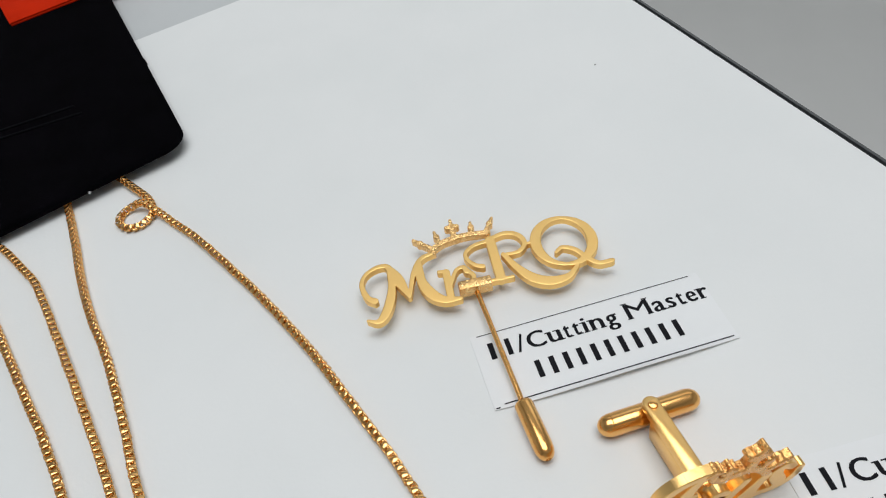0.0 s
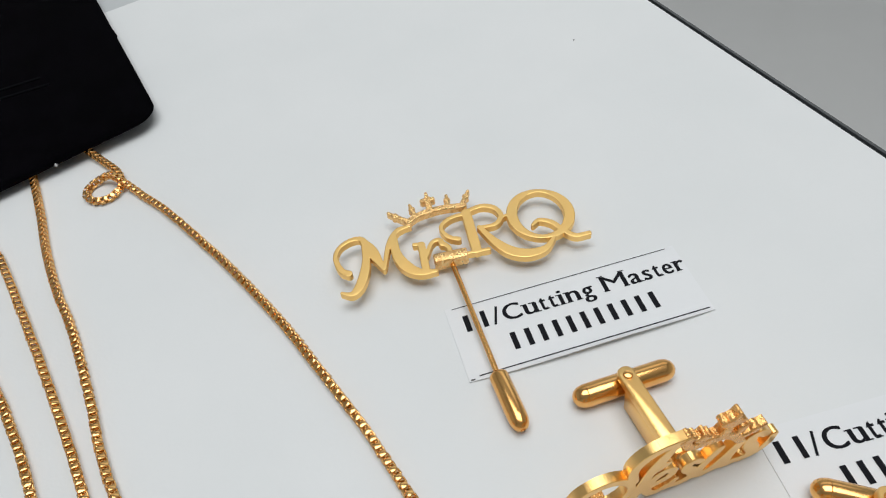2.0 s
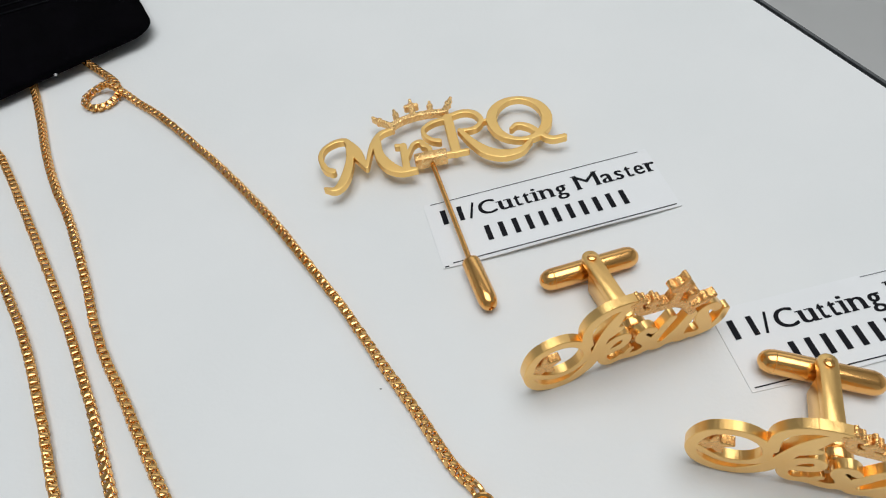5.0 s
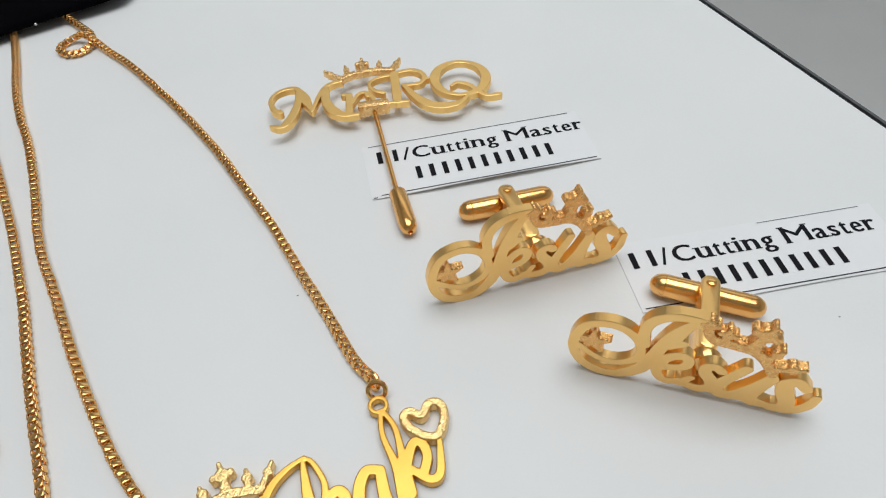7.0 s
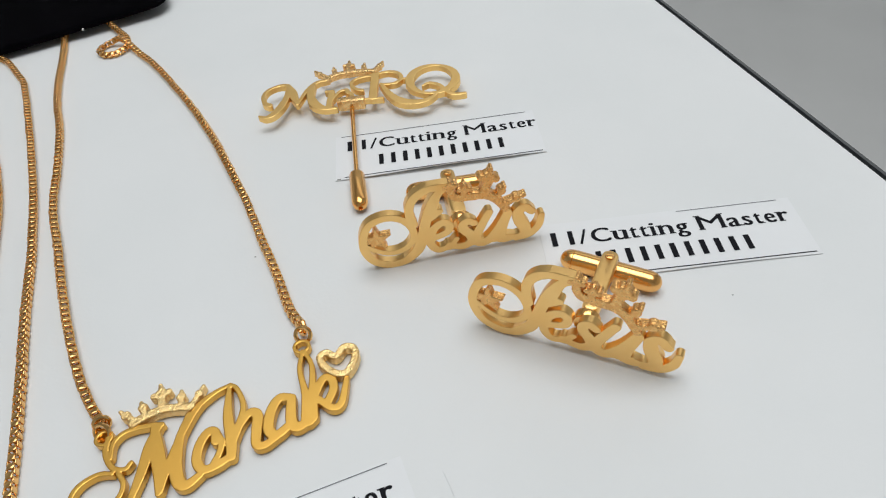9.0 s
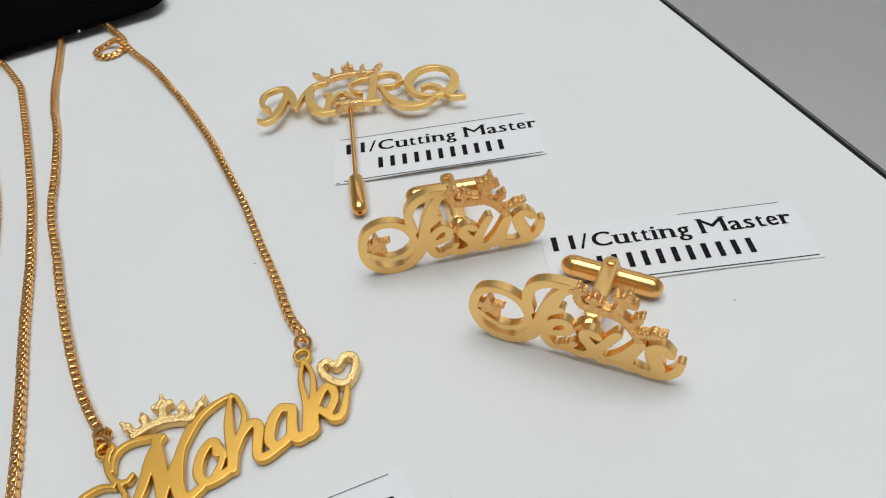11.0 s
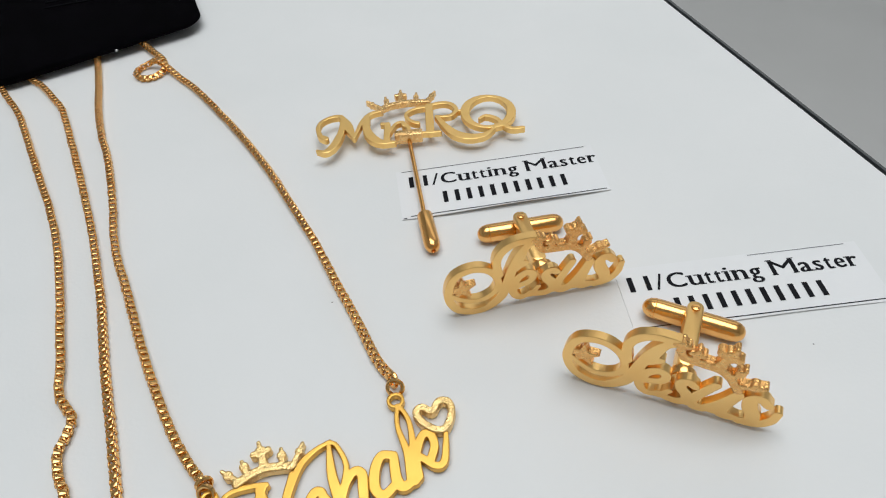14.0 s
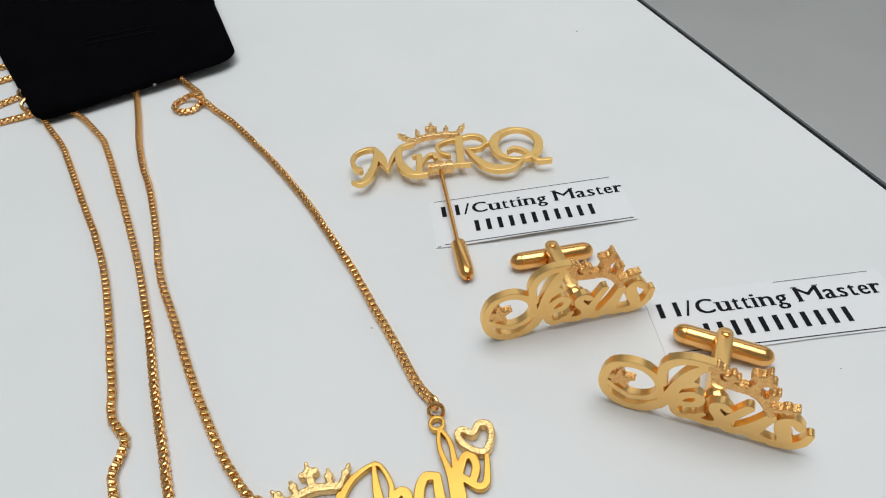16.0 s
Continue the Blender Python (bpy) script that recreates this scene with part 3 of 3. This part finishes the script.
# ---- cufflinks ----
def build_cufflink():
    link = thing("cufflink", Matrix.Identity(4), "satin gold cufflink with cut-out script, crown and star, standing on edge", "cufflink", "pair of cufflinks")
    front = pose(0, 0.0013, 0, 90, 0, 0)
    part("script_plate", cut_plate("script_plate", [
        stroke(1.25, (8.5, 5.2), (7.4, 2.9), (5.2, 1.1), (2.6, 0.68), (-0.1, 2.0), (-1.4, 4.8), (-1.2, 7.7), (-0.1, 10.0), (1.8, 11.0), (3.8, 11.0), (5.6, 10.0), (6.7, 8.3), (7.0, 6.4), (6.2, 4.6), (4.5, 3.5), (2.6, 3.4), (0.7, 4.3), (-0.8, 5.5), ends=(1.5, 0.9)),
        stroke(1.7, (12.4, 15.2), (11.1, 13.6), (10.0, 11.4), (9.2, 8.8), (8.4, 6.1), (7.3, 3.4), (5.3, 1.3), ends=(0.9, 1.3)),
        stroke(1.45, (7.2, 8.6), (6.8, 11.0), (7.1, 12.9), (8.2, 14.4), (9.9, 15.3), (11.9, 15.5), (13.4, 15.5), ends=(1.3, 0.9)),
        stroke(0.8, (13.5, 15.2), (11.9, 14.0), (10.7, 11.2), ends=(0.8, 1.2)),
        stroke(1.1, (10.0, 9.3), (11.6, 10.5)),
        stroke(1.45, (10.2, 4.9), (12.5, 5.8), (12.9, 7.2), (11.9, 8.0), (10.4, 7.0), (9.6, 5.2), (9.7, 3.2), (10.9, 2.0), (12.9, 2.7), (13.9, 3.8), ends=(1.2, 0.9)),
        stroke(1.7, (17.0, 6.6), (16.1, 7.3), (15.2, 6.7), (15.3, 5.5), (16.2, 4.3), (16.5, 2.9), (15.4, 2.0), (13.8, 2.1), (12.5, 2.7), ends=(1.2, 1.1)),
        stroke(0.9, (10.8, 2.1), (13.7, 2.1), (16.0, 2.1), (17.9, 2.0)),
        stroke(1.75, (19.6, 8.3), (18.2, 5.7), (17.2, 3.4), (17.7, 2.1), (19.2, 2.2), (21.0, 4.4), (22.7, 7.7), ends=(1.3, 1.3)),
        stroke(1.85, (22.8, 7.5), (21.7, 4.4), (21.3, 2.5), (21.9, 1.8), (23.5, 1.8), ends=(1.3, 1.2)),
        stroke(2.1, (26.8, 6.9), (25.6, 8.0), (24.5, 7.2), (24.7, 5.4), (25.5, 3.6), (25.4, 2.2), (24.1, 1.7), (22.5, 2.2), ends=(1.3, 1.0)),
        stroke(1.45, (24.1, 1.5), (26.4, 1.9), (27.9, 3.5), (28.4, 5.6), ends=(1.3, 1.1)),
        stroke(0.9, (17.6, 2.0), (21.2, 1.9), (24.4, 1.8)),
    ], 1.35, BRUSHED_GOLD, 0.1, 0.1, bold=0.12), link, "satin gold plate of cut-out script", front)
    part("crown", cut_plate("crown", [stroke(1.6, (13.5, 15.3), (14.0, 13.3), (14.9, 12.6), (17.1, 12.4), (19.2, 12.1), (20.9, 10.8), (22.4, 8.4), ends=(1.1, 1.3))] + spikes(
        (13.7, 13.8, 13.7, 15.9, 1.2), (15.8, 12.6, 16.0, 14.9, 1.2), (19.0, 12.5, 20.4, 17.1, 1.75), (21.0, 11.0, 22.4, 13.1, 1.1), (22.1, 9.4, 25.6, 10.6, 1.1)), 1.45, FROSTED_GOLD, 0.2), link, "frosted gold crown", front)
    star = []
    for k in range(5):
        a = math.radians(90 + 72 * k)
        star.append(stroke(1.8, (0.9, 6.7), (0.9 + 2.3 * math.cos(a), 6.7 + 2.3 * math.sin(a)), ends=(1.8, 0.4)))
    part("star", cut_plate("star", star + [stroke(0.8, (0.2, 6.5), (-1.0, 6.4))], 1.3, FROSTED_GOLD, 0.2, 0.12), link, "frosted gold five-pointed star", front)
    part("collar", revolved("collar", [(0, 1.2), (0, 1.7), (0.3, 1.9), (1.5, 1.9), (1.9, 1.5), (2.1, 1.2)], POLISHED_GOLD, 24), link).matrix_basis = pose(0.0152, 0.0012, 0.0056, 0, 0, 90)
    part("post", revolved("post", [(0, 1.3), (6.6, 1.3), (7.2, 1.2), (7.5, 0.8)], POLISHED_GOLD, 24), link).matrix_basis = pose(0.0152, 0.0014, 0.0052, 0, 4.5, 90)
    strap = rounded_outline([(-1.3, 3.2), (1.3, 3.2), (1.3, 17.0), (-1.3, 17.0)], 1.25)
    rows = [(0.2, 0.0), (0.0, 0.25), (0.0, 1.15), (0.12, 1.42), (0.4, 1.55)]
    n = len(strap)
    verts = [(x * MM, y * MM, z * MM) for by, z in rows for x, y in inset(strap, by)]
    faces = [(i * n + k, i * n + (k + 1) % n, (i + 1) * n + (k + 1) % n, (i + 1) * n + k) for i in range(4) for k in range(n)]
    faces += [tuple(range(n))[::-1], tuple(range(4 * n, 5 * n))]
    part("fork_arm", mesh_from("fork_arm", verts, faces, BRUSHED_GOLD), link).matrix_basis = pose(0.0152, 0.0, 0.0055, -5.5, 0, 0)
    part("web", block("web", (2.2, 11.6, 4.2), BRUSHED_GOLD, 0.3), link).matrix_basis = pose(0.0149, 0.0077, 0.0030, -5.5, 0, 0)
    part("pivot_pin", revolved("pivot_pin", [(0, 0.2), (0.1, 0.6), (0.45, 0.75), (0.8, 0.75)], POLISHED_GOLD, 14), link).matrix_basis = pose(0.0152, 0.0153, 0.0060, 0, 90, 0)
    half = [(-8.15, 0.2), (-8.05, 0.62), (-7.7, 1.15), (-7.1, 1.55), (-6.3, 1.74), (-6.1, 1.75), (-6.04, 1.69), (-5.95, 1.76)]
    bar = part("toggle", revolved("toggle", half + [(-x, r) for x, r in half[4::-1]], POLISHED_GOLD, 28), link, "polished gold bullet toggle bar")
    bar.matrix_basis = pose(0.0154, 0.0161, 0.00178, 0, 0, -2.5)
    return link


cufflink = build_cufflink()
cufflink.matrix_basis = pose(0.0233, 0.0344, 0.0, 0, 0, 20.4)
tagged(cufflink, "satin gold cufflink standing on edge beside the lapel pin")
twin = copy_thing(cufflink, pose(0.0428, 0.0239, 0.0005, 0, 1.1, -12.9))
tagged(twin, "satin gold cufflink standing with its toggle over a printed slip")


# ---- printed slips ----
# advance widths of a bold book face, in ems
ADVANCE = dict(C=0.722, u=0.556, t=0.333, i=0.278, n=0.556, g=0.5, M=0.944, a=0.5, s=0.389, e=0.444, r=0.444)
# feet and heads of the stems: share of the letter's width, height over cap height
SERIFS = dict(u=((0.1, 0.61), (0.66, 0.61), (0.92, 0.02)), i=((0.5, 0.02), (0.3, 0.61)), n=((0.16, 0.02), (0.84, 0.02), (0.1, 0.61)), r=((0.25, 0.02), (0.15, 0.61)),
              M=((0.1, 0.03), (0.9, 0.03), (0.07, 0.97), (0.93, 0.97)), t=((0.72, 0.03),), C=(), g=(), a=((0.95, 0.03),), s=(), e=())


def letter_mesh(char):
    """A letter of one em: heavier stems than hairlines, with short serifs."""
    curve = bpy.data.curves.new("letter", "FONT")
    curve.body, curve.size, curve.resolution_u = char, 1.0, 4
    probe = new("probe", curve)
    bpy.context.view_layer.update()
    found = bpy.data.meshes.new_from_object(probe.evaluated_get(bpy.context.evaluated_depsgraph_get()))
    bpy.data.objects.remove(probe)
    base = np.array([v.co[:2] for v in found.vertices])
    polys = [tuple(p.vertices) for p in found.polygons]
    wide = ADVANCE[char]
    x0, x1 = base[:, 0].min(), base[:, 0].max()
    weight = 0.010 if char == "M" else 0.022
    gap = 0.045 + weight
    base[:, 0] = gap + (base[:, 0] - x0) / max(0.01, x1 - x0) * (wide - 2 * gap) if char != "i" else wide / 2 + (base[:, 0] - (x0 + x1) / 2)
    base[:, 1] *= 0.676 / 0.73
    verts, faces = [], []
    for k, shift in enumerate((-weight, 0.0, weight)):
        faces += [tuple(v + len(verts) for v in p) for p in polys]
        verts += [(x + shift, y, k * 0.0006) for x, y in base]
    for fx, fy in SERIFS[char]:
        n = len(verts)
        cx, cy = 0.03 + fx * (wide - 0.06), fy * 0.676
        verts += [(cx + a * 0.105, cy + b * 0.020, 0.002) for a, b in ((-1, -1), (1, -1), (1, 1), (-1, 1))]
        faces.append((n, n + 1, n + 2, n + 3))
    return mesh_from("letter", verts, faces, INK, smooth=False)


LETTERS = {char: letter_mesh(char) for char in ADVANCE}


def words(parent, text, x, y, em):
    """Printed words from a place on the slip (millimetres), with the size of an em."""
    for char in text:
        ob = part("letter", LETTERS[char], parent)
        ob.matrix_basis = Matrix.LocRotScale((x * MM, y * MM, 0.00018), None, (em * MM, em * MM, 0.01))
        x += ADVANCE[char] * em


def flat_bar(name, parent, x0, y0, x1, y1, wide, mat, slant=0.0):
    """A printed bar or line from one end to the other."""
    a, b = Vector((x0, y0)), Vector((x1, y1))
    side = Vector((-(b - a).y, (b - a).x)).normalized() * wide / 2
    verts = [(*((p + q) * MM), 0.00020) for p, q in ((a, -side), (b, -side), (b, side), (a, side))]
    part(name, mesh_from(name, verts, [(0, 1, 2, 3)], mat, smooth=False), parent)


EM = 5.02


def build_slip(m, wide, baseline, text_x, number_at, number_wide, low, lift, label, top=(0.0, 39.0), bottom=(1.8, 39.0), em=EM):
    """A cut paper slip; its own x runs along the print, its y up the print. low: the height of the lower printed line."""
    slip = thing("label_slip", m, label, "paper label", "printed slips")
    foot, high = low - 0.55 - 0.9 * lift, baseline + 5.55
    fold = (low - 0.25 - foot) / (high - foot)
    rows = [0.0, fold * 0.3, fold * 0.65, fold] + [fold + (1 - fold) * k / 8 for k in range(1, 9)]
    nx, ny, verts, faces = 24, len(rows) - 1, [], []
    for layer in (0.00012, 0.0):
        for j in range(ny + 1):
            for i in range(nx + 1):
                s, v = i / nx, rows[j]
                rise = lift * max(0.0, 1 - v / fold) ** 1.3 * (0.1 + math.sin(math.pi * s ** 1.2))
                bow = 0.12 * math.sin(s * 7 + baseline) * (1 - v)
                draw = max(0.0, 1 - v / fold) * 0.9 * lift * (1 - math.sin(math.pi * s))
                verts.append((s * wide * MM, (foot + v * (high - foot) + bow + draw) * MM, layer + 0.00003 + rise * MM))
    n = (nx + 1) * (ny + 1)
    for j in range(ny):
        for i in range(nx):
            a = j * (nx + 1) + i
            quad = (a, a + 1, a + nx + 2, a + nx + 1)
            faces += [quad, tuple(n + k for k in reversed(quad))]
    rim = list(range(nx + 1)) + [j * (nx + 1) + nx for j in range(1, ny + 1)] + [ny * (nx + 1) + i for i in range(nx - 1, -1, -1)] + [j * (nx + 1) for j in range(ny - 1, 0, -1)]
    faces += [(b, a, n + a, n + b) for a, b in zip(rim, rim[1:] + rim[:1])]
    part("slip", mesh_from("slip", verts, faces, SLIP), slip)
    x, y = text_x, baseline
    flat_bar("printed_bar", slip, x + 1.4, y, x + 1.4, y + 3.3, 0.95, INK)
    flat_bar("printed_bar", slip, x + 4.3, y, x + 4.3, y + 3.3, 0.85, INK)
    flat_bar("printed_bar", slip, x + 5.75, y - 0.1, x + 6.9, y + 3.4, 0.42, INK)
    words(slip, "Cutting", x + 1.445 * em, y, em)
    words(slip, "Master", x + 4.973 * em, y, em)
    x, y = number_at
    step = number_wide / 11
    for k in range(11):
        flat_bar("printed_bar", slip, x + (k + 0.5) * step, y, x + (k + 0.5) * step, y + 3.3, step * 0.38, INK)
    flat_bar("printed_line", slip, top[0], baseline + 5.2, top[1], baseline + 5.2, 0.15, INK if lift > 0.5 else PALE_INK)
    flat_bar("printed_line", slip, bottom[0], low, bottom[1], low, 0.2, INK)
    if lift > 0.5:
        flat_bar("printed_line", slip, 0.3, low - 0.4, 1.0, low - 0.4, 0.25, INK)
    return slip


build_slip(pose(0.0094, 0.0555, 0, 0, 0, 16.6), 41.6, 10.4, 1.5, (8.0, 4.7), 26.6, 2.0, 0.85, "white printed paper slip under the lapel pin needle", (1.2, 40.0), (1.8, 41.0))
build_slip(pose(0.0528, 0.0328, 0, 0, 0, 14.4), 43.5, 9.5, 0.75, (7.5, 4.0), 27.0, 1.9, 0.2, "white printed paper slip partly under a cufflink toggle", (24.0, 41.4), (0.6, 42.8), 5.16)
build_slip(pose(0.0333, -0.0001, 0, 0, 0, 31.0) @ pose(-0.0410, -0.0147, 0), 43.0, 9.5, 0.7, (7.5, 4.0), 26.2, 1.9, 0.2, "white printed paper slip below the script pendant", (0.5, 41.0), (1.0, 42.0))

# ---- dust ----
for x, y, size in ((80.0, 34.6, 0.18), (34.5, 147.9, 0.28), (0.5, 35.4, 0.2)):
    speck = tagged(new("dust_speck", block("dust_speck", (size * 1.6, size, size * 0.5), SPECK, 0.05, (0, 0, size * 0.25))), "tiny grey dust speck on the white sheet", "dust speck", "dust specks")
    speck.matrix_basis = pose(x * MM, y * MM, 0, 0, 0, x * 7)
